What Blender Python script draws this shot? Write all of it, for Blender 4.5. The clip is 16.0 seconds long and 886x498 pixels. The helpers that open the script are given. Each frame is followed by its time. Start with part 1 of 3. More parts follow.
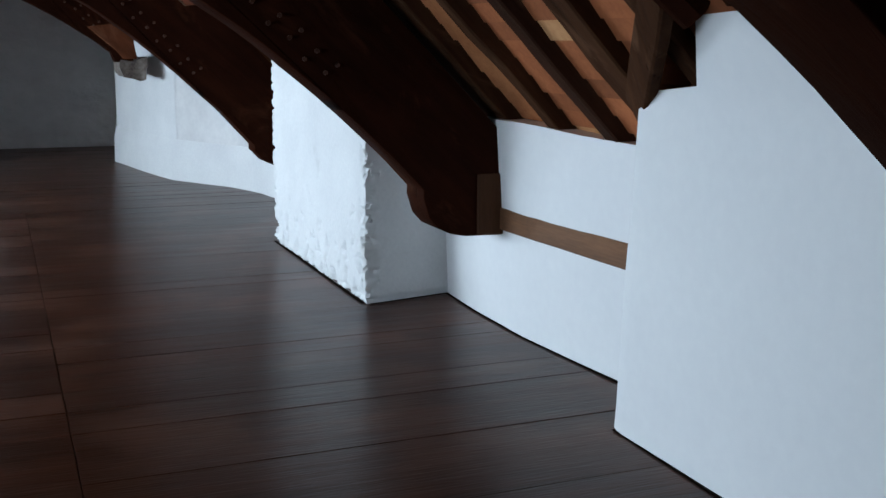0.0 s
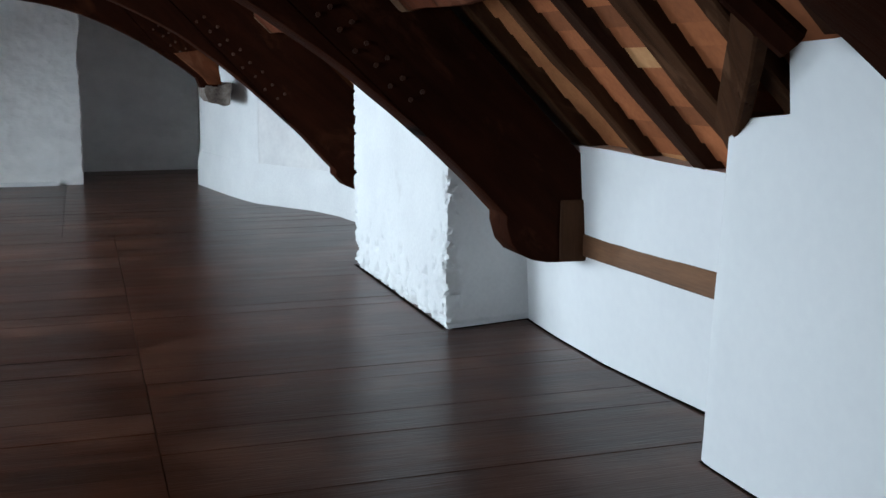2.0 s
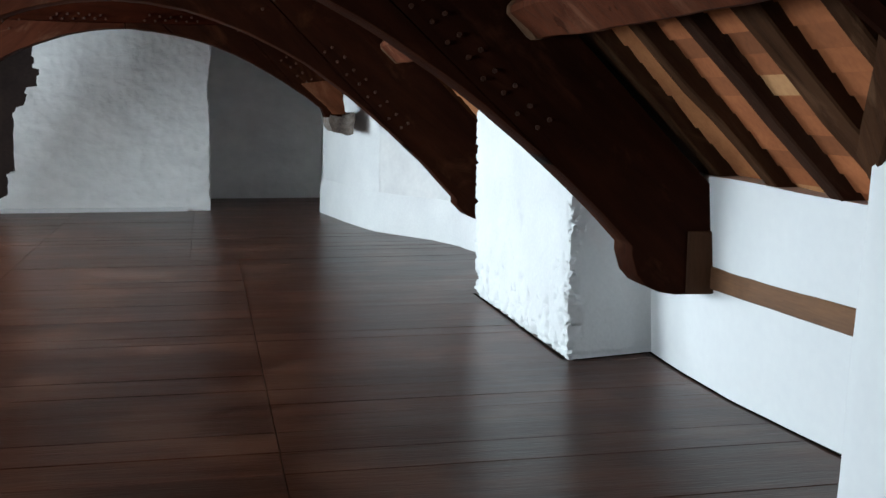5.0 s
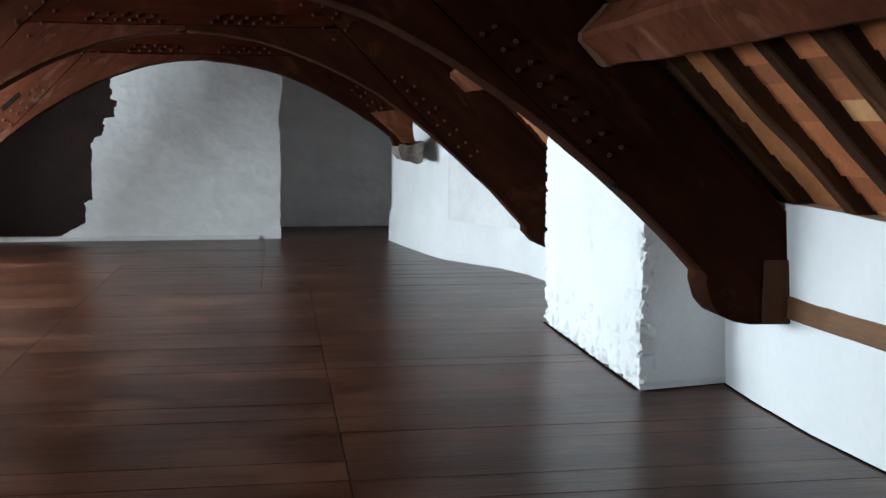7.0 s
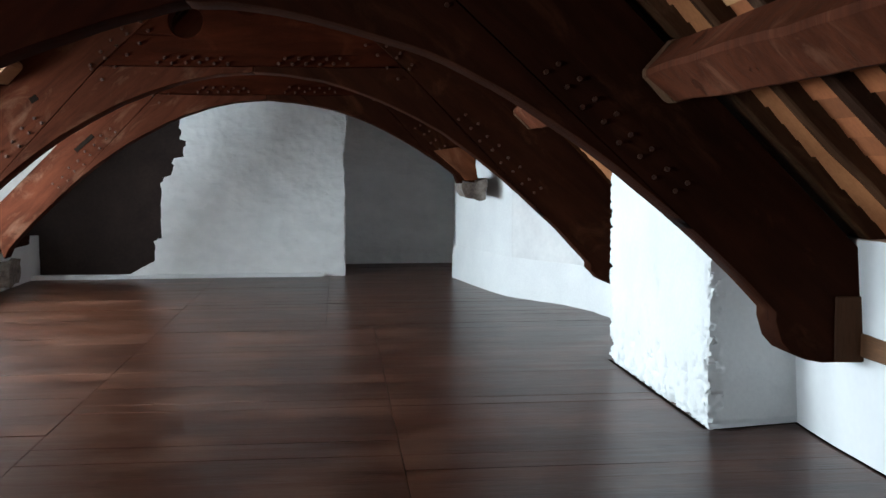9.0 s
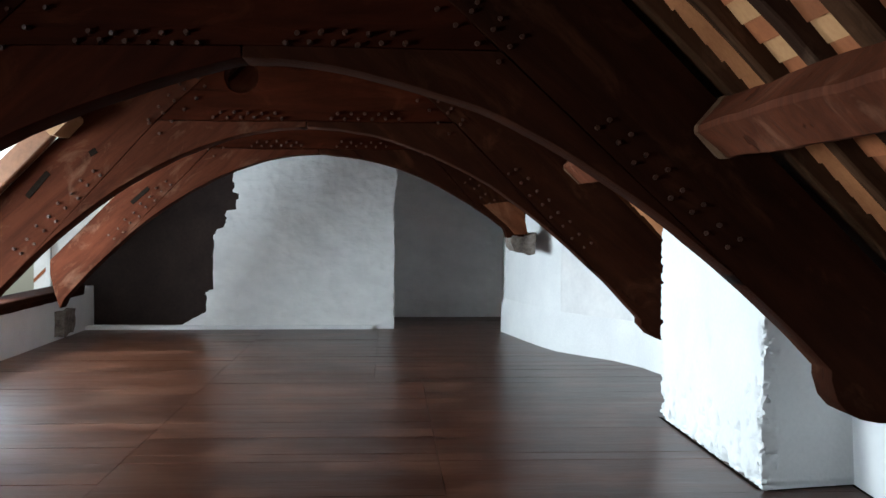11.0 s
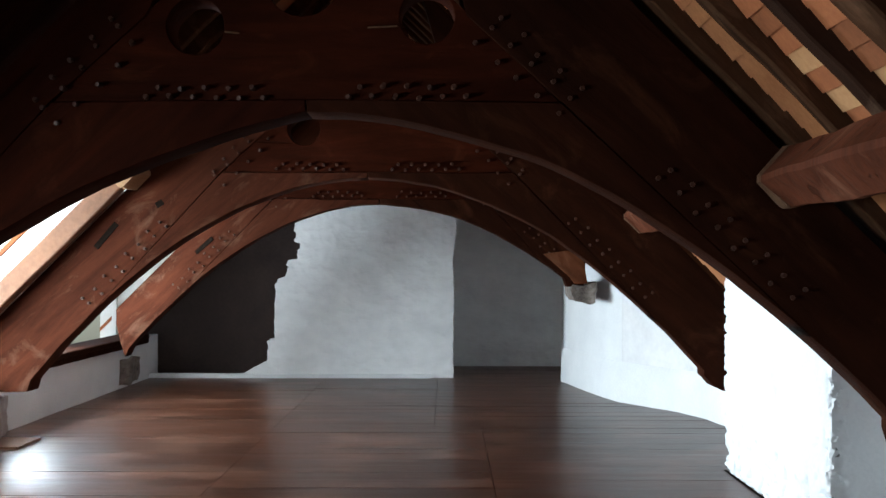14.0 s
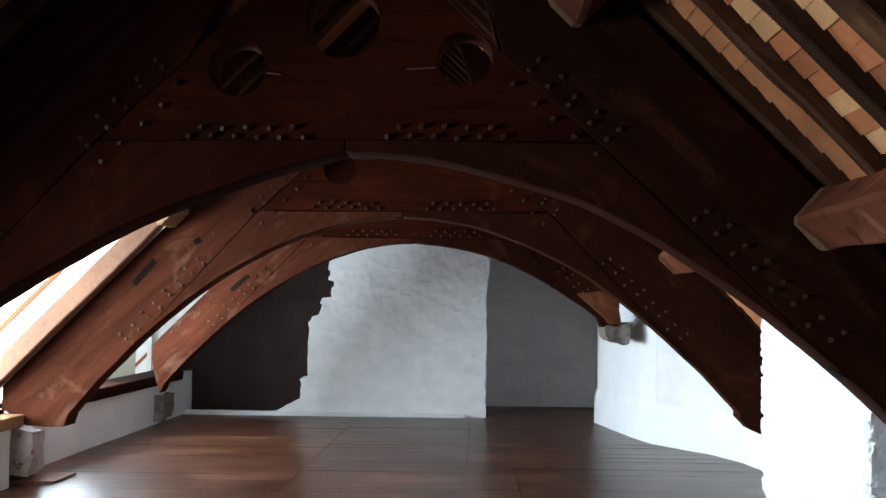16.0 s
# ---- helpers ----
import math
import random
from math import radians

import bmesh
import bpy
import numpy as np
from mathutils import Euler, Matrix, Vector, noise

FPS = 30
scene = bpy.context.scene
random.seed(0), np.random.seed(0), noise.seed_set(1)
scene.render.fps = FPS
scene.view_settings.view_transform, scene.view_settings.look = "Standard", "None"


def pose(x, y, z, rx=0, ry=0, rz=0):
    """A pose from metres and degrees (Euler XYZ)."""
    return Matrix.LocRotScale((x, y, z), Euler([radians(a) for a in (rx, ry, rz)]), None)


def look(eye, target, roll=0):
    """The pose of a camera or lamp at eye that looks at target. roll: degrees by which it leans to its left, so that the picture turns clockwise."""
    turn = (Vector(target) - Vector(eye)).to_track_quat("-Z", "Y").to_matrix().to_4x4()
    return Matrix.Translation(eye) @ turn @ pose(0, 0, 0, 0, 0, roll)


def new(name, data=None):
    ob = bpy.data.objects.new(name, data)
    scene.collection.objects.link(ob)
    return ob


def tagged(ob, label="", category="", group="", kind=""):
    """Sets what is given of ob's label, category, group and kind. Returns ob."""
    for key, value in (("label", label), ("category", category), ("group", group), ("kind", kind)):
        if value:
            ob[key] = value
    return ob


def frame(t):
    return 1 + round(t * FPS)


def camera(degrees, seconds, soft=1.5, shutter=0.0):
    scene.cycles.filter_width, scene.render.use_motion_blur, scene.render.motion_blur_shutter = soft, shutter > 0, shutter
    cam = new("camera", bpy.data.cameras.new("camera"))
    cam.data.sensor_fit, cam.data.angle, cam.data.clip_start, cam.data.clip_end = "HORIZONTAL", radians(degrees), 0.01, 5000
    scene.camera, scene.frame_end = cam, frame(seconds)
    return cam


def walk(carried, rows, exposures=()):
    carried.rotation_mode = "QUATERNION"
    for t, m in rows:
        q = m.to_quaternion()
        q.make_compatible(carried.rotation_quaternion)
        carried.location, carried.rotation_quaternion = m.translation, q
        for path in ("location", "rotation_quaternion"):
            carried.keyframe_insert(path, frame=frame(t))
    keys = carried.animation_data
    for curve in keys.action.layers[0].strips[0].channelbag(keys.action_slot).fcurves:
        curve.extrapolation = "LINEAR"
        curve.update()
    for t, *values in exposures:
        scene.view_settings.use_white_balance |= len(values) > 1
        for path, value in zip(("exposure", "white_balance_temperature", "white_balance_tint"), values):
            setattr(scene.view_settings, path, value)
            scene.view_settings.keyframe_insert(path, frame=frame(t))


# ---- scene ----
cam = camera(45.0, 16.0, 1.5)
PATH = [
    (0, (-0.009, -0.367, 1.432), (0.747, 1.445, 1.054), 0.5),
    (0.5, (-0.021, -0.36, 1.43), (0.702, 1.469, 1.066), 0.4),
    (1, (-0.036, -0.356, 1.437), (0.658, 1.486, 1.083), 0.2),
    (1.5, (-0.036, -0.353, 1.44), (0.626, 1.502, 1.096), 0.2),
    (2, (-0.053, -0.353, 1.447), (0.578, 1.515, 1.11), 0.3),
    (2.5, (-0.06, -0.345, 1.444), (0.537, 1.535, 1.114), 0.4),
    (3, (-0.07, -0.342, 1.431), (0.494, 1.55, 1.109), 0.3),
    (3.5, (-0.072, -0.339, 1.434), (0.454, 1.565, 1.12), 0.2),
    (4, (-0.083, -0.342, 1.429), (0.408, 1.573, 1.127), 0.2),
    (6.5, (-0.105, -0.304, 1.415), (0.235, 1.652, 1.175), 0.7),
    (7, (-0.108, -0.308, 1.415), (0.199, 1.655, 1.189), 0.3),
    (7.5, (-0.11, -0.309, 1.415), (0.167, 1.66, 1.199), 0.1),
    (8, (-0.112, -0.309, 1.417), (0.136, 1.665, 1.213), -0.1),
    (8.5, (-0.117, -0.313, 1.417), (0.103, 1.667, 1.236), -0.1),
    (9, (-0.119, -0.314, 1.418), (0.073, 1.671, 1.26), -0.2),
    (9.5, (-0.122, -0.323, 1.419), (0.042, 1.666, 1.288), -0.2),
    (12, (-0.135, -0.324, 1.424), (-0.076, 1.675, 1.401), 0.4),
    (12.5, (-0.138, -0.331, 1.429), (-0.105, 1.669, 1.42), 0.4),
    (13, (-0.133, -0.322, 1.428), (-0.117, 1.678, 1.435), 0.3),
    (13.5, (-0.136, -0.331, 1.43), (-0.134, 1.669, 1.449), 0.2),
    (14, (-0.14, -0.344, 1.431), (-0.147, 1.656, 1.463), 0.1),
    (14.5, (-0.145, -0.338, 1.431), (-0.165, 1.661, 1.481), 0.4),
    (15, (-0.145, -0.345, 1.43), (-0.182, 1.653, 1.5), 0.7),
    (15.5, (-0.157, -0.363, 1.431), (-0.209, 1.634, 1.519), 0.8),
    (16, (-0.16, -0.373, 1.429), (-0.227, 1.623, 1.534), 0.6),
]
walk(cam, [(t, look(eye, target, roll)) for t, eye, target, roll in PATH],
     [(0, -0.32, 5650, 6), (2, -0.19, 5860, 6), (4, -0.04, 6060, 5), (7, 0.06, 6060, 5), (9.5, 0.15, 6030, 5), (12.5, 0.25, 6020, 5), (16, 0.44, 5960, 5)])

# ---- world and daylight ----
world = bpy.data.worlds.new("overcast_sky")
scene.world = world
world.use_nodes = True
wn, wl = world.node_tree.nodes, world.node_tree.links
wn.clear()
sky = wn.new("ShaderNodeTexSky")
sky.sky_type, sky.sun_disc = "NISHITA", False
sky.sun_elevation, sky.sun_rotation = radians(48), radians(250)
bg = wn.new("ShaderNodeBackground")
bg.inputs["Strength"].default_value = 0.15
wo = wn.new("ShaderNodeOutputWorld")
wl.new(sky.outputs[0], bg.inputs[0])
wl.new(bg.outputs[0], wo.inputs[0])

sun = new("sun", bpy.data.lights.new("sun", "SUN"))
sun.data.energy, sun.data.angle, sun.data.color = 0.5, radians(14), (1.0, 0.96, 0.9)
sun.matrix_world = look((-9, -3, 9), (-2, 5, 0))


def window_light(x, y, z, width, height, watts, colour, along=0.0):
    """Sky light that falls in through one dormer."""
    lamp = new("sky_light", bpy.data.lights.new("sky_light", "AREA"))
    lamp.data.shape, lamp.data.size, lamp.data.size_y = "RECTANGLE", width, height
    lamp.data.energy, lamp.data.color = watts, colour
    lamp.matrix_world = look((x, y, z), (x + 3.0, y + along, z - 0.35))
    return lamp


SKY_BLUE = (0.86, 0.95, 1.0)
window_light(-4.7, 2.1, 1.2, 2.0, 1.1, 180, SKY_BLUE)
window_light(-4.7, 6.45, 1.3, 2.8, 1.3, 310, SKY_BLUE)
window_light(-4.7, 9.65, 1.15, 2.3, 1.1, 325, SKY_BLUE, -0.9)


# ---- materials ----
def material(name, base, rough=0.7, second=None, scale=4.0, fine=60.0, bump=0.3, stretch=(1, 1, 1), spec=0.5,
             stain=None, stain_scale=1.2, stain_low=0.55, stain_high=0.75, vary=0.0, rough_vary=0.12, bump_dist=0.01):
    """A procedural surface with two scales of variation, stains and fine relief, in world metres."""
    m = bpy.data.materials.new(name)
    m.use_nodes = True
    n, l = m.node_tree.nodes, m.node_tree.links
    b = n["Principled BSDF"]
    geo = n.new("ShaderNodeNewGeometry")
    mp = n.new("ShaderNodeMapping")
    mp.inputs["Scale"].default_value = stretch
    l.new(geo.outputs["Position"], mp.inputs["Vector"])
    big = n.new("ShaderNodeTexNoise")
    big.inputs["Scale"].default_value, big.inputs["Detail"].default_value = scale, 6
    small = n.new("ShaderNodeTexNoise")
    small.inputs["Scale"].default_value, small.inputs["Detail"].default_value = fine, 5
    l.new(mp.outputs[0], big.inputs["Vector"])
    l.new(mp.outputs[0], small.inputs["Vector"])
    second = second or tuple(c * 0.75 for c in base)
    ramp = n.new("ShaderNodeValToRGB")
    ramp.color_ramp.elements[0].position, ramp.color_ramp.elements[1].position = 0.32, 0.68
    ramp.color_ramp.elements[0].color, ramp.color_ramp.elements[1].color = (*second, 1), (*base, 1)
    mix = n.new("ShaderNodeMath")
    mix.operation = "MULTIPLY_ADD"
    mix.inputs[1].default_value = 0.35
    l.new(small.outputs[0], mix.inputs[0])
    half = n.new("ShaderNodeMath")
    half.operation = "MULTIPLY"
    half.inputs[1].default_value = 0.65
    l.new(big.outputs[0], half.inputs[0])
    l.new(half.outputs[0], mix.inputs[2])
    l.new(mix.outputs[0], ramp.inputs[0])
    colour = ramp.outputs[0]
    if stain:
        sn = n.new("ShaderNodeTexNoise")
        sn.inputs["Scale"].default_value, sn.inputs["Detail"].default_value = stain_scale, 9
        l.new(geo.outputs["Position"], sn.inputs["Vector"])
        sr = n.new("ShaderNodeValToRGB")
        sr.color_ramp.elements[0].position, sr.color_ramp.elements[1].position = stain_low, stain_high
        l.new(sn.outputs[0], sr.inputs[0])
        sm = n.new("ShaderNodeMix")
        sm.data_type = "RGBA"
        sm.inputs["B"].default_value = (*stain, 1)
        l.new(sr.outputs[0], sm.inputs["Factor"])
        l.new(colour, sm.inputs["A"])
        colour = sm.outputs["Result"]
    if vary:
        info = n.new("ShaderNodeObjectInfo")
        hs = n.new("ShaderNodeHueSaturation")
        mr = n.new("ShaderNodeMapRange")
        mr.inputs["To Min"].default_value, mr.inputs["To Max"].default_value = 1 - vary, 1 + vary
        l.new(info.outputs["Random"], mr.inputs[0])
        l.new(mr.outputs[0], hs.inputs["Value"])
        l.new(colour, hs.inputs["Color"])
        colour = hs.outputs[0]
    l.new(colour, b.inputs["Base Color"])
    rr = n.new("ShaderNodeMapRange")
    rr.inputs["To Min"].default_value, rr.inputs["To Max"].default_value = rough - rough_vary, min(1, rough + rough_vary)
    l.new(big.outputs[0], rr.inputs[0])
    l.new(rr.outputs[0], b.inputs["Roughness"])
    b.inputs["Specular IOR Level"].default_value = spec
    bm_node = n.new("ShaderNodeBump")
    bm_node.inputs["Strength"].default_value, bm_node.inputs["Distance"].default_value = bump, bump_dist
    l.new(mix.outputs[0], bm_node.inputs["Height"])
    l.new(bm_node.outputs[0], b.inputs["Normal"])
    return m


PLASTER = material("limewash_plaster", (0.75, 0.75, 0.745), 0.9, (0.64, 0.64, 0.645), 2.2, 45, 0.5, spec=0.2,
                   stain=(0.55, 0.54, 0.53), stain_scale=3.0, stain_low=0.66, stain_high=0.80, bump_dist=0.02)
PLASTER_SMOOTH = material("smooth_plaster", (0.80, 0.80, 0.80), 0.85, (0.74, 0.74, 0.75), 1.2, 20, 0.10, spec=0.25, bump_dist=0.01)
PLASTER_TROWEL = material("trowelled_limewash", (0.80, 0.79, 0.78), 0.9, (0.66, 0.65, 0.645), 2.4, 7.5, 0.68, (1, 1, 1.5), 0.2, bump_dist=0.06)
PLASTER_GREY = material("skim_plaster", (0.72, 0.71, 0.70), 0.9, (0.58, 0.57, 0.57), 2.6, 18, 0.5, spec=0.2)
# near-black because the recess's shade is put into this colour
PLASTER_SHADED = material("shaded_render", (0.034, 0.023, 0.020), 0.95, (0.018, 0.012, 0.011), 2.5, 30, 0.5, spec=0.1)


def timber(name, base, dark, pale, slope, rough_mid=0.6, cracks=0.5, grain=1.0):
    """Old hewn oak: grain along the given slope in the xz plane (degrees), dark drying cracks, pale worn patches."""
    m = bpy.data.materials.new(name)
    m.use_nodes = True
    n, l = m.node_tree.nodes, m.node_tree.links
    b = n["Principled BSDF"]
    geo = n.new("ShaderNodeNewGeometry")
    turn = n.new("ShaderNodeMapping")
    turn.vector_type = "POINT"
    turn.inputs["Rotation"].default_value = (0, radians(slope), 0)
    l.new(geo.outputs["Position"], turn.inputs["Vector"])

    def noise_at(scale, detail, stretch, rough_n=0.6, distort=0.0):
        mp = n.new("ShaderNodeMapping")
        mp.inputs["Scale"].default_value = stretch
        l.new(turn.outputs[0], mp.inputs["Vector"])
        t = n.new("ShaderNodeTexNoise")
        t.inputs["Scale"].default_value, t.inputs["Detail"].default_value = scale, detail
        t.inputs["Roughness"].default_value, t.inputs["Distortion"].default_value = rough_n, distort
        l.new(mp.outputs[0], t.inputs["Vector"])
        return t.outputs[0]

    def ramp(src, lo, hi, c0, c1):
        r = n.new("ShaderNodeValToRGB")
        r.color_ramp.elements[0].position, r.color_ramp.elements[1].position = lo, hi
        r.color_ramp.elements[0].color, r.color_ramp.elements[1].color = (*c0, 1), (*c1, 1)
        l.new(src, r.inputs[0])
        return r.outputs[0]

    def blend(fac, x, y, mode="MIX"):
        mx = n.new("ShaderNodeMix")
        mx.data_type, mx.blend_type = "RGBA", mode
        l.new(fac, mx.inputs["Factor"])
        l.new(x, mx.inputs["A"])
        if isinstance(y, tuple):
            mx.inputs["B"].default_value = (*y, 1)
        else:
            l.new(y, mx.inputs["B"])
        return mx.outputs["Result"]
    along = (0.55 * grain, 4.5, 4.5)
    streak = noise_at(2.2, 8, along, 0.65, 0.6)
    cloud = noise_at(1.3, 5, (1, 1.5, 1.5))
    colour = blend(ramp(cloud, 0.35, 0.7, (0, 0, 0), (1, 1, 1)), ramp(streak, 0.25, 0.75, dark, base), ramp(streak, 0.25, 0.75, tuple(c * 0.55 for c in dark), tuple(c * 0.6 for c in base)))
    colour = blend(ramp(noise_at(1.9, 6, (1, 2, 2.2), 0.65, 0.8), 0.56, 0.74, (0, 0, 0), (0.6, 0.6, 0.6)), colour, pale)
    split = noise_at(1.5, 3, (0.30, 6, 6), 0.5, 0.4)
    crack = ramp(split, 0.675, 0.695, (0, 0, 0), (cracks, cracks, cracks))
    colour = blend(crack, colour, tuple(c * 0.2 for c in dark))
    l.new(colour, b.inputs["Base Color"])
    rr = n.new("ShaderNodeMapRange")
    rr.inputs["To Min"].default_value, rr.inputs["To Max"].default_value = rough_mid - 0.08, rough_mid + 0.25
    l.new(streak, rr.inputs[0])
    l.new(rr.outputs[0], b.inputs["Roughness"])
    b.inputs["Specular IOR Level"].default_value = 0.02
    bp = n.new("ShaderNodeBump")
    bp.inputs["Strength"].default_value, bp.inputs["Distance"].default_value = 0.55, 0.012
    l.new(streak, bp.inputs["Height"])
    bq = n.new("ShaderNodeBump")
    bq.invert = True
    bq.inputs["Strength"].default_value, bq.inputs["Distance"].default_value = 0.6, 0.01
    l.new(crack, bq.inputs["Height"])
    l.new(bp.outputs[0], bq.inputs["Normal"])
    l.new(bq.outputs[0], b.inputs["Normal"])
    return m


# truss oak by side: grain turns with the slope, west tones are redder
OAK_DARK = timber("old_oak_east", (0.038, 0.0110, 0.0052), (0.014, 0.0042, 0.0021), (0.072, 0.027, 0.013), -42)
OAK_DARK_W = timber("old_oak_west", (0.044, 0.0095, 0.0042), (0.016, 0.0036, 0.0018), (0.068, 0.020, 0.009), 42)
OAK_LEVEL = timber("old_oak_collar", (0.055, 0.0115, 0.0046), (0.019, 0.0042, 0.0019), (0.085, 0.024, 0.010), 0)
# lighter than the other truss oaks; default for west blades and braces
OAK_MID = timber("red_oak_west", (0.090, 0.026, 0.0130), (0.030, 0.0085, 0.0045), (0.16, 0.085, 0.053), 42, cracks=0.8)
OAK_PURLIN = timber("red_oak_purlin", (0.13, 0.040, 0.020), (0.05, 0.016, 0.009), (0.20, 0.095, 0.055), 90)
OAK_FADED = material("faded_oak", (0.23, 0.11, 0.06), 0.7, (0.12, 0.055, 0.03), 3.0, 30, 0.5, (1, 1, 1), 0.3)
# oak made orange to stand in for window light on the brace foot
OAK_LIT_FOOT = timber("window_lit_oak", (0.17, 0.060, 0.027), (0.07, 0.022, 0.011), (0.24, 0.11, 0.06), -42)
BLOCK_OAK = material("brown_oak", (0.075, 0.032, 0.015), 0.7, (0.04, 0.017, 0.008), 3.0, 30, 0.5, (3, 3, 0.4), 0.12)
PLANK_WOOD = material("brown_plank", (0.20, 0.095, 0.042), 0.6, (0.11, 0.05, 0.022), 2.5, 20, 0.4, (3, 0.5, 6), 0.3, stain=(0.07, 0.03, 0.015), stain_scale=3.0)
OAK_NEW = material("new_oak", (0.36, 0.20, 0.10), 0.6, (0.25, 0.13, 0.06), 3.0, 30, 0.3, (1, 0.3, 3), 0.3)
RAFTER_WOOD = timber("rafter_wood", (0.088, 0.040, 0.020), (0.032, 0.014, 0.0075), (0.17, 0.088, 0.048), -45, 0.75)
HEWN_END = material("hewn_oak_end", (0.19, 0.105, 0.058), 0.8, (0.06, 0.027, 0.015), 6, 50, 0.7, spec=0.15)
STONE_WASHED = material("limewashed_stone", (0.55, 0.50, 0.48), 0.9, (0.36, 0.29, 0.27), 9, 50, 0.8, spec=0.15, stain=(0.16, 0.06, 0.045), stain_scale=11, stain_low=0.60, stain_high=0.68)
RAFTER_DARK = timber("dark_rafter_wood", (0.07, 0.032, 0.019), (0.025, 0.012, 0.008), (0.14, 0.08, 0.05), -45, 0.7)
TILE_PALE_LIT = material("pale_lit_clay_tile", (0.56, 0.30, 0.135), 0.85, (0.40, 0.19, 0.08), 3.0, 40, 0.4, spec=0.2, vary=0.15)
TILE_LOT = material("clay_tile_lot", (0.50, 0.21, 0.085), 0.85, (0.31, 0.115, 0.045), 3.0, 40, 0.4, spec=0.2)
TILE = material("clay_tile", (0.33, 0.112, 0.042), 0.85, (0.20, 0.064, 0.024), 3.0, 40, 0.4, spec=0.2, vary=0.35)
BOARD = material("floor_board", (0.070, 0.0240, 0.0122), 0.32, (0.026, 0.0086, 0.0044), 1.6, 14, 0.9, (0.45, 6, 1), 0.17,
                 stain=(0.115, 0.051, 0.031), stain_scale=1.6, stain_low=0.48, stain_high=0.74, vary=0.24, rough_vary=0.09, bump_dist=0.005)
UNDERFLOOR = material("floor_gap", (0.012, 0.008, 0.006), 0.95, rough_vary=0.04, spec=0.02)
STONE = material("corbel_stone", (0.27, 0.23, 0.20), 0.9, (0.09, 0.07, 0.06), 14, 60, 0.8, spec=0.2)
PEG_WOOD = material("peg_wood", (0.066, 0.024, 0.012), 0.55, (0.04, 0.014, 0.008), 20, 80, 0.3, spec=0.4)
WHITE_PAINT = material("white_paint", (0.72, 0.70, 0.66), 0.6, (0.6, 0.58, 0.54), 6, 60, 0.2)


GLOW = bpy.data.materials.new("bright_sky")
GLOW.use_nodes = True
gn, gl = GLOW.node_tree.nodes, GLOW.node_tree.links
gn.clear()
em = gn.new("ShaderNodeEmission")
em.inputs["Color"].default_value, em.inputs["Strength"].default_value = (0.93, 0.97, 1.0, 1), 2.2
go = gn.new("ShaderNodeOutputMaterial")
gl.new(em.outputs[0], go.inputs[0])


# ---- mesh tools ----
def part(name, bm, mat, parent=None, label="", smooth=False):
    me = bpy.data.meshes.new(name)
    bm.to_mesh(me)
    bm.free()
    me.materials.append(mat)
    if smooth:
        me.shade_smooth()
        me.set_sharp_from_angle(angle=radians(52))
    ob = new(name, me)
    ob.parent = parent
    if label:
        tagged(ob, label)
    return ob


def thing(name, label, category, group="", kind="", place=(0, 0, 0)):
    ob = new(name)
    ob.location = place
    ob.empty_display_size = 0.1
    return tagged(ob, label, category, group, kind)


def box(bm, lo, hi):
    """An axis-aligned box added to bm."""
    c = [(a + b) / 2 for a, b in zip(lo, hi)]
    s = [b - a for a, b in zip(lo, hi)]
    r = bmesh.ops.create_cube(bm, size=1, matrix=Matrix.Translation(c) @ Matrix.Diagonal((*s, 1)))
    return r["verts"]


def bevelled(bm, width, segments=1):
    bmesh.ops.bevel(bm, geom=bm.edges[:], offset=width, segments=segments, affect="EDGES", clamp_overlap=True)
    return bm


def simple_box(lo, hi, bev=0.0, segments=1):
    bm = bmesh.new()
    box(bm, lo, hi)
    return bevelled(bm, bev, segments) if bev else bm


def rough(bm, amp, freq, seed=0.0, amp2=0.0, freq2=12.0):
    """Uneven handmade surface: shifts vertices by smooth noise of their place."""
    for v in bm.verts:
        p = v.co + Vector((seed, seed * 1.7, seed * 0.6))
        v.co += noise.noise_vector(p * freq) * amp + noise.noise_vector(p * freq2) * amp2
    return bm


def loft(rows, closed=False):
    """A skin through rows of equally many points."""
    bm = bmesh.new()
    vs = [[bm.verts.new(p) for p in row] for row in rows]
    for a, b in zip(vs, vs[1:]):
        k = len(a)
        for i in range(k if closed else k - 1):
            j = (i + 1) % k
            bm.faces.new((a[i], a[j], b[j], b[i]))
    if closed:
        bm.faces.new(vs[0][::-1])
        bm.faces.new(vs[-1])
    bmesh.ops.recalc_face_normals(bm, faces=bm.faces[:])
    return bm


def grid_box(lo, hi, step):
    """A box whose sides are divided into cells of about step metres."""
    bm = bmesh.new()
    n = [max(1, round((b - a) / step)) for a, b in zip(lo, hi)]
    at = lambda i, j, k: tuple(lo[d] + (hi[d] - lo[d]) * (i, j, k)[d] / n[d] for d in range(3))
    made = {}

    def v(i, j, k):
        if (i, j, k) not in made:
            made[i, j, k] = bm.verts.new(at(i, j, k))
        return made[i, j, k]
    for i in range(n[0]):
        for j in range(n[1]):
            for k in (0, n[2]):
                bm.faces.new((v(i, j, k), v(i + 1, j, k), v(i + 1, j + 1, k), v(i, j + 1, k)))
    for i in range(n[0]):
        for k in range(n[2]):
            for j in (0, n[1]):
                bm.faces.new((v(i, j, k), v(i + 1, j, k), v(i + 1, j, k + 1), v(i, j, k + 1)))
    for j in range(n[1]):
        for k in range(n[2]):
            for i in (0, n[0]):
                bm.faces.new((v(i, j, k), v(i, j + 1, k), v(i, j + 1, k + 1), v(i, j, k + 1)))
    bmesh.ops.recalc_face_normals(bm, faces=bm.faces[:])
    return bm


